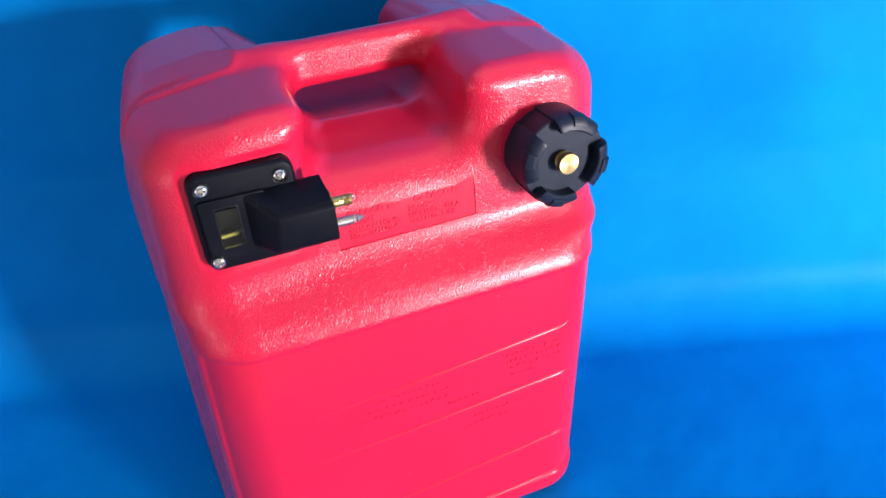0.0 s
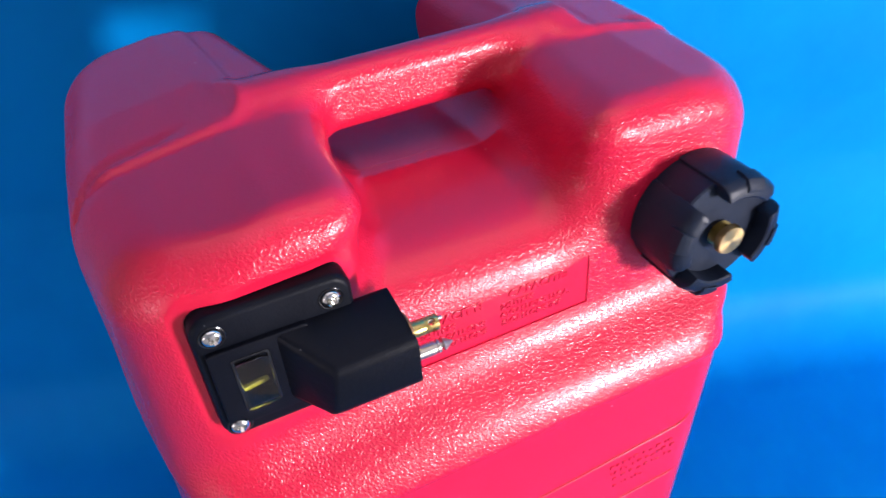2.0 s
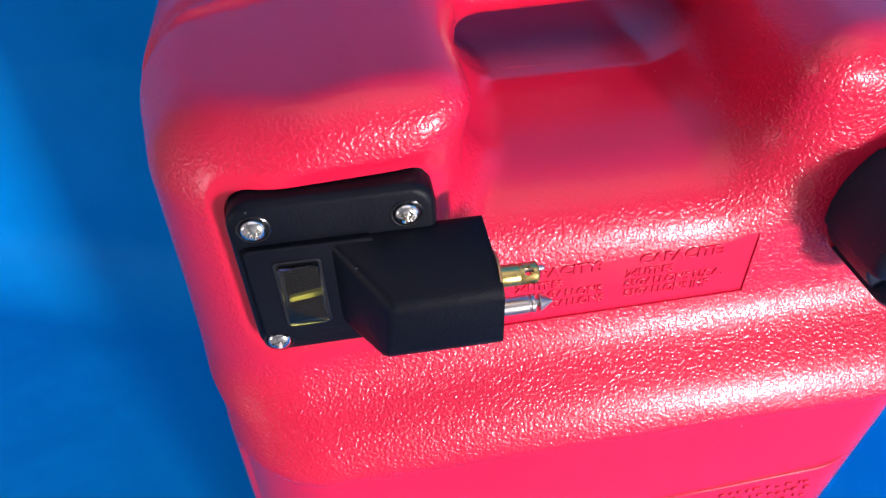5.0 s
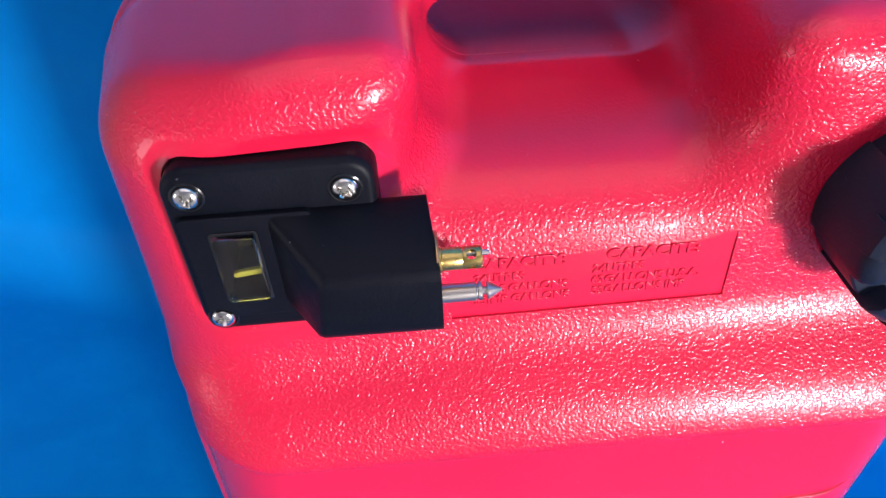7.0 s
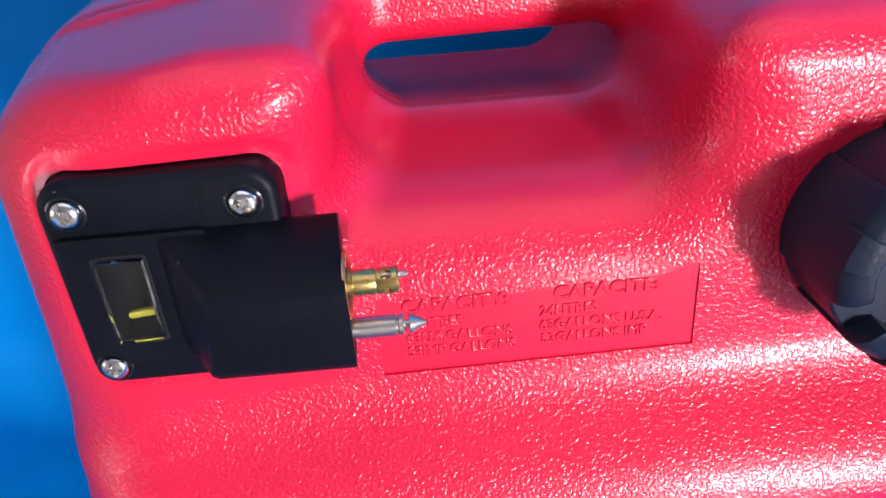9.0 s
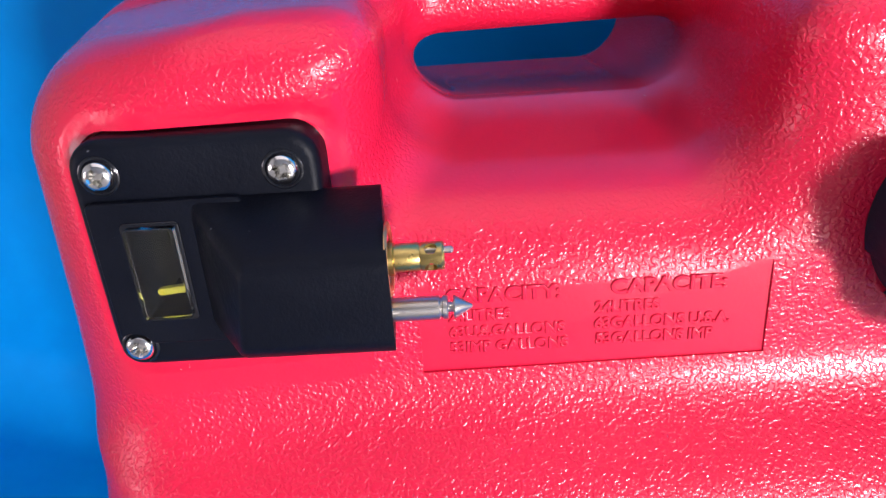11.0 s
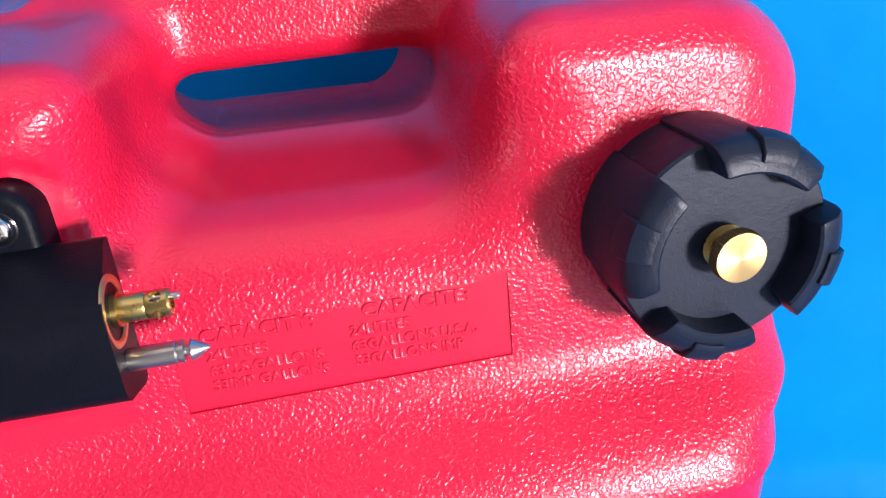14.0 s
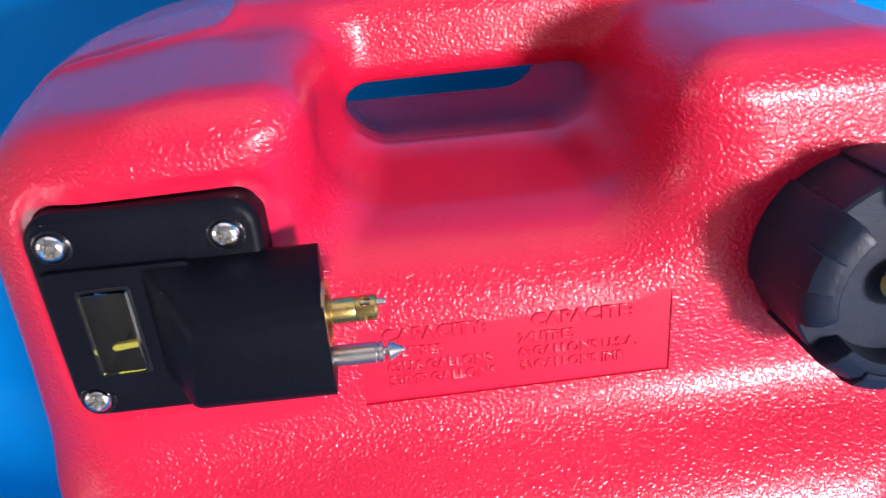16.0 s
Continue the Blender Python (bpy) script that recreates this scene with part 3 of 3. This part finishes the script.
# ---- gauge housing with fuel connector ----
def gauge():
    bm = bmesh.new()
    round_plate(bm, OX - 0.0938, OX - 0.0293, OZ + 0.0255, OZ + 0.0920, 0.0088, -0.0030, 0.0090, 0.0030, 6, 5)
    plate = part("gauge_plate", bm, BLACK, tank, "matt black plastic gauge plate screwed to the shell")
    # raised window field
    bm = bmesh.new()
    round_plate(bm, OX - 0.0905, OX - 0.0500, OZ + 0.0345, OZ + 0.0762, 0.0018, -0.0056, 0.0, 0.0007, 4, 3)
    field = part("window_field", bm, BLACK, plate)
    c = bmesh.new()
    prism(c, round_rect(OX - 0.0815, OX - 0.0680, OZ + 0.0430, OZ + 0.0698, 0.0010, 3), -0.02, 0.02)
    cut(field, c)
    c = bmesh.new()
    lathe(c, [(0, -0.01), (0.0057, -0.01), (0.0057, 0.01), (0, 0.01)], pose(OX + SCREWS[2][0], -0.003, OZ + SCREWS[2][1], -90, 0, 0), 32)
    cut(field, c)
    c = bmesh.new()
    prism(c, round_rect(OX - 0.0815, OX - 0.0680, OZ + 0.0430, OZ + 0.0698, 0.0010, 3), -0.02, 0.03)
    cut(plate, c)
    bm = bmesh.new()
    round_plate(bm, OX - 0.0813, OX - 0.0682, OZ + 0.0432, OZ + 0.0696, 0.0010, -0.0080, -0.0044, 0.0006, 3, 3)
    lens = part("gauge_lens", bm, GLASS, plate, "clear raised gauge lens")
    lens.visible_shadow = False
    # glossy moulded rim round the lens
    bm = bmesh.new()
    round_plate(bm, OX - 0.0825, OX - 0.0670, OZ + 0.0420, OZ + 0.0708, 0.0013, -0.0062, -0.0050, 0.0004, 4, 3)
    rim = part("lens_rim", bm, RIM_BLACK, plate, "glossy black rim round the gauge lens")
    c = bmesh.new()
    prism(c, round_rect(OX - 0.0814, OX - 0.0681, OZ + 0.0431, OZ + 0.0697, 0.0010, 4), -0.02, 0.02)
    cut(rim, c)
    # well behind the lens, with the pointer; the card at its back is added for the lens's olive tone
    bm = bmesh.new()
    x0, x1, z0, z1 = OX - 0.0819, OX - 0.0676, OZ + 0.0426, OZ + 0.0702
    for lo, hi in (((x0 - 0.001, 0.0200, z0 - 0.001), (x1 + 0.001, 0.0212, z1 + 0.001)), ((x0 - 0.001, 0.0092, z0 - 0.001), (x0, 0.0199, z1 + 0.001)), ((x1, 0.0092, z0 - 0.001), (x1 + 0.001, 0.0199, z1 + 0.001)), ((x0 + 0.0001, 0.0092, z1), (x1 - 0.0001, 0.0199, z1 + 0.001)), ((x0 + 0.0001, 0.0092, z0 - 0.001), (x1 - 0.0001, 0.0199, z0))):
        box(bm, lo, hi)
    part("gauge_well", bm, DARK, plate, "dark gauge well")
    bm = bmesh.new()
    box(bm, (x0 + 0.0004, 0.0188, z0 + 0.0004), (x1 - 0.0004, 0.0196, z1 - 0.0004), 0.0002)
    part("backing_card", bm, CARD, plate, "assumed olive-grey card behind the lens")
    bm = bmesh.new()
    round_plate(bm, OX - 0.0806, OX - 0.0705, OZ + 0.0459, OZ + 0.0480, 0.0010, 0.0030, 0.0045, 0.0004, 4, 2)
    part("pointer", bm, YELLOW, plate, "yellow gauge pointer")
    # connector block: a bevelled wedge
    bm = bmesh.new()
    sec = lambda x, front, zt, zb, zt0, zb0: [(x, front, zb), (x, front, zt), (x, -0.0035, zt0), (x, 0.0, zt0), (x, 0.0, zb0), (x, -0.0035, zb0)]
    rows = [
        sec(-0.0640, -0.0050, 0.0752, 0.0410, 0.0757, 0.0385),
        sec(-0.0475, -0.0262, 0.0655, 0.0404, 0.0757, 0.0316),
        sec(-0.0125, -0.0264, 0.0660, 0.0404, 0.0757, 0.0316),
    ]
    rows[1][0] = (-0.0505, -0.0260, 0.0404)
    rows[2][2:] = [(-0.0148, y, z) for _, y, z in rows[2][2:]]
    vs = [[bm.verts.new((OX + x, y, OZ + z)) for x, y, z in r] for r in rows]
    for a, b in zip(vs, vs[1:]):
        for i in range(6):
            bm.faces.new((a[i], a[(i + 1) % 6], b[(i + 1) % 6], b[i]))
    bm.faces.new(vs[0])
    bm.faces.new(list(reversed(vs[-1])))
    bmesh.ops.recalc_face_normals(bm, faces=bm.faces)
    soft = [e for e in bm.edges if all(v.co.y < -0.020 for v in e.verts) and abs(e.verts[0].co.x - e.verts[1].co.x) > 0.02]
    soft += [e for e in bm.edges if {v.co.y < -0.020 for v in e.verts} == {True, False} and min(v.co.x for v in e.verts) < OX - 0.06 and max(v.co.z for v in e.verts) > OZ + 0.06]
    bmesh.ops.bevel(bm, geom=soft, offset=0.0042, segments=5, profile=0.5, affect='EDGES')
    hard = [e for e in bm.edges if len(e.link_faces) == 2 and e.calc_face_angle() > 0.45]
    at_end = lambda e: all(v.co.x > OX - 0.0150 for v in e.verts)
    bmesh.ops.bevel(bm, geom=[e for e in hard if not at_end(e)], offset=0.0014, segments=4, profile=0.5, affect='EDGES')
    part("connector_block", bm, BLACK, plate, "matt black connector block with sloping shoulder")
    # bushing and pins
    axis = lambda y, z: pose(OX - 0.0134, y, OZ + z, 0, 90, 0)
    bm = bmesh.new()
    lathe(bm, [(0.0074, 0.0), (0.0095, 0.0), (0.0095, 0.0003), (0.0091, 0.0008), (0.0080, 0.0008), (0.0074, 0.0003), (0.0074, 0.0)], axis(-0.0160, 0.0612), 40)
    part("bushing_ring", bm, ORANGE_BRASS, plate, "thin copper-coloured bushing ring")
    bm = bmesh.new()
    lathe(bm, [(0, 0), (0.0044, 0), (0.0044, 0.0015), (0.0036, 0.0018), (0.0036, 0.0075), (0.0034, 0.0080), (0.0036, 0.0085), (0.0036, 0.0135), (0.0033, 0.0140), (0.0020, 0.0140), (0.0020, 0.0115), (0, 0.0115)], axis(-0.0150, 0.0610), 36)
    pin = part("brass_fitting", bm, BRASS, plate, "turned brass fuel fitting with cross holes")
    for turn in (0, 90):
        c = bmesh.new()
        lathe(c, [(0, -0.006), (0.0016, -0.006), (0.0016, 0.006), (0, 0.006)], axis(-0.0150, 0.0610) @ pose(0, 0, 0.0107, 0, 0, 33 + turn) @ pose(0, 0, 0, 90, 0, 0), 20)
        cut(pin, c)
    bm = bmesh.new()
    lathe(bm, [(0, 0.008), (0.0009, 0.008), (0.0009, 0.0158), (0.0006, 0.0163), (0, 0.0164)], axis(-0.0150, 0.0625), 16)
    part("valve_stem", bm, STEEL, plate)
    bm = bmesh.new()
    lathe(bm, [(0, 0), (0.0031, 0), (0.0031, 0.0118), (0.0029, 0.0121), (0.0026, 0.0122), (0.0026, 0.0126), (0.0031, 0.0128), (0.0031, 0.0139), (0.0029, 0.0141), (0.0013, 0.0142), (0.0013, 0.0154), (0.0029, 0.0155), (0.0030, 0.0159), (0.0026, 0.0167), (0.0004, 0.0203), (0, 0.0204)], axis(-0.0148, 0.0462), 36)
    part("steel_pin", bm, STEEL, plate, "pointed polished steel locating pin")
    for i, (x, z) in enumerate(SCREWS):
        bm = bmesh.new()
        ax = pose(OX + x, -0.0029, OZ + z, 90, 0, 0) @ pose(0, 0, 0, 0, 0, 20 + 35 * i)
        # raised black ring added in place of the recess's dark edge
        lathe(bm, [(0.0043, 0.0), (0.0045, 0.0004), (0.0049, 0.0005), (0.0053, 0.0003), (0.0054, 0.0), (0.0043, 0.0)], ax, 36)
        part("recess_ring", bm, RIM_BLACK, plate, "glossy black ring standing in for the screw's recess")
        bm = bmesh.new()
        lathe(bm, [(0.0, 0.0), (0.0040, 0.0), (0.0040, 0.0008), (0.0038, 0.0013), (0.0033, 0.0018), (0.0024, 0.0022), (0, 0.0024)], ax, 36)
        ob = part("screw", bm, CHROME, plate, "chromed cross-head screw")
        # star-shaped recess narrowing towards its floor
        c = bmesh.new()
        loops = []
        for h, k in ((0.0004, 0.55), (0.0040, 1.55)):
            loops.append([])
            for q in range(4):
                for a, reach in ((-15, 0.0024), (15, 0.0024), (33, 0.0014), (45, 0.0018), (57, 0.0014)):
                    a = radians(90 * q + a)
                    loops[-1].append(c.verts.new(ax @ Vector((k * reach * math.cos(a), k * reach * math.sin(a), h))))
        n = len(loops[0])
        c.faces.new(list(reversed(loops[0])))
        c.faces.new(loops[1])
        for q in range(n):
            c.faces.new((loops[0][q], loops[0][(q + 1) % n], loops[1][(q + 1) % n], loops[1][q]))
        bmesh.ops.recalc_face_normals(c, faces=c.faces)
        cut(ob, c)
    return plate


SCREWS = ((-0.0855, 0.0829), (-0.0388, 0.0819), (-0.0868, 0.0325))
gauge()


# ---- filler cap ----
def filler_cap():
    ax = pose(OX + 0.1500, 0.0068, OZ + 0.0535, 90, 0, 0)  # cap's z runs out of the shell
    R, TOP, DISC = 0.0315, 0.0345, 0.0255
    bm = bmesh.new()
    lathe(bm, [(0, 0), (R, 0), (R, DISC - 0.0008), (R - 0.0008, DISC), (0.0052, DISC), (0.0052, DISC - 0.005), (0, DISC - 0.005)], ax, 72)
    cap = part("filler_cap", bm, CAP_BLACK, tank, "black ribbed plastic filler cap with four grips")
    for k in range(4):
        mid = 74 + 90 * k
        bm = bmesh.new()
        n = 12
        half = 31.5
        rows = []
        for i in range(n + 1):
            t = -1 + 2 * i / n
            a = radians(mid + half * t)
            ci = radians(mid + (half - 2.0) * t)
            ring = []
            for r, h in ((0.0230, DISC - 0.001), (0.0236, TOP - 0.0006), (0.0244, TOP), (0.0290, TOP - 0.0004), (R + 0.0004, TOP - 0.0028), (R + 0.0014, TOP - 0.006), (R + 0.0014, 0.0006), (R - 0.002, 0.0006)):
                b = ci if h < TOP - 0.0001 and r < 0.024 else a
                ring.append(bm.verts.new(ax @ Vector((r * math.cos(b), r * math.sin(b), h))))
            rows.append(ring)
        for p, q in zip(rows, rows[1:]):
            for i in range(8):
                j = (i + 1) % 8
                bm.faces.new((p[i], p[j], q[j], q[i]))
        bm.faces.new(rows[0])
        bm.faces.new(list(reversed(rows[-1])))
        bmesh.ops.recalc_face_normals(bm, faces=bm.faces)
        rim = [e for e in bm.edges if len(e.link_faces) == 2 and any(len(f.verts) == 8 for f in e.link_faces)]
        bmesh.ops.bevel(bm, geom=rim, offset=0.0006, segments=2, profile=0.5, affect='EDGES')
        part("grip", bm, CAP_BLACK, cap, smooth=35)
        # raised tab on the grip's outer rim
        bm = bmesh.new()
        rows = []
        for i in range(7):
            a = radians(mid - 10 + 20 * i / 6)
            rows.append([bm.verts.new(ax @ Vector((r * math.cos(a), r * math.sin(a), h))) for r, h in ((0.0268, TOP - 0.0006), (0.0269, TOP + 0.0007), (0.0293, TOP + 0.0007), (R + 0.0015, TOP - 0.0018), (R + 0.0026, TOP - 0.0058), (R + 0.0026, TOP - 0.0092), (R + 0.0008, TOP - 0.0098))])
        for p, q in zip(rows, rows[1:]):
            for i in range(7):
                j = (i + 1) % 7
                bm.faces.new((p[i], p[j], q[j], q[i]))
        bm.faces.new(rows[0])
        bm.faces.new(list(reversed(rows[-1])))
        bmesh.ops.recalc_face_normals(bm, faces=bm.faces)
        rim = [e for e in bm.edges if any(len(f.verts) == 7 for f in e.link_faces)]
        bmesh.ops.bevel(bm, geom=rim, offset=0.0003, segments=1, profile=0.5, affect='EDGES')
        part("grip_tab", bm, CAP_BLACK, cap, smooth=35)
    # brass vent knob with a knurled edge
    bm = bmesh.new()
    n = 96
    prof = ((0.0, DISC - 0.004), (0.0035, DISC - 0.004), (0.0035, TOP - 0.0040), (0.0072, TOP - 0.0040), (0.0078, TOP - 0.0036), (0.0078, TOP - 0.0010), (0.0073, TOP - 0.0002), (0.0, TOP))
    rings = []
    for r, h in prof:
        if r == 0:
            rings.append([bm.verts.new(ax @ Vector((0, 0, h)))])
            continue
        rings.append([bm.verts.new(ax @ Vector(((r - (0.00045 if (i % 2 and r > 0.0075) else 0)) * math.cos(2 * math.pi * i / n), (r - (0.00045 if (i % 2 and r > 0.0075) else 0)) * math.sin(2 * math.pi * i / n), h))) for i in range(n)])
    for a, b in zip(rings, rings[1:]):
        for i in range(n):
            j = (i + 1) % n
            if len(a) == 1:
                bm.faces.new((a[0], b[i], b[j]))
            elif len(b) == 1:
                bm.faces.new((a[i], a[j], b[0]))
            else:
                bm.faces.new((a[i], a[j], b[j], b[i]))
    knob = part("vent_knob", bm, BRASS_FACE, cap, "knurled brass vent screw")
    bm = bmesh.new()
    prof = [(0, DISC - 0.0045), (0.0048, DISC - 0.0045)]
    for i in range(9):
        h = DISC - 0.0042 + 0.0010 * i
        prof += [(0.0058, h), (0.0065, h + 0.0004), (0.0065, h + 0.0006)]
    prof += [(0.0058, TOP - 0.0042), (0, TOP - 0.0042)]
    lathe(bm, prof, ax, 40)
    part("vent_thread", bm, BRASS, cap, "dull brass screw thread")
    middle = ax @ Vector((0, 0, TOP))
    knob.data.transform(Matrix.Translation(-middle))
    knob.location = middle
    return cap


filler_cap()
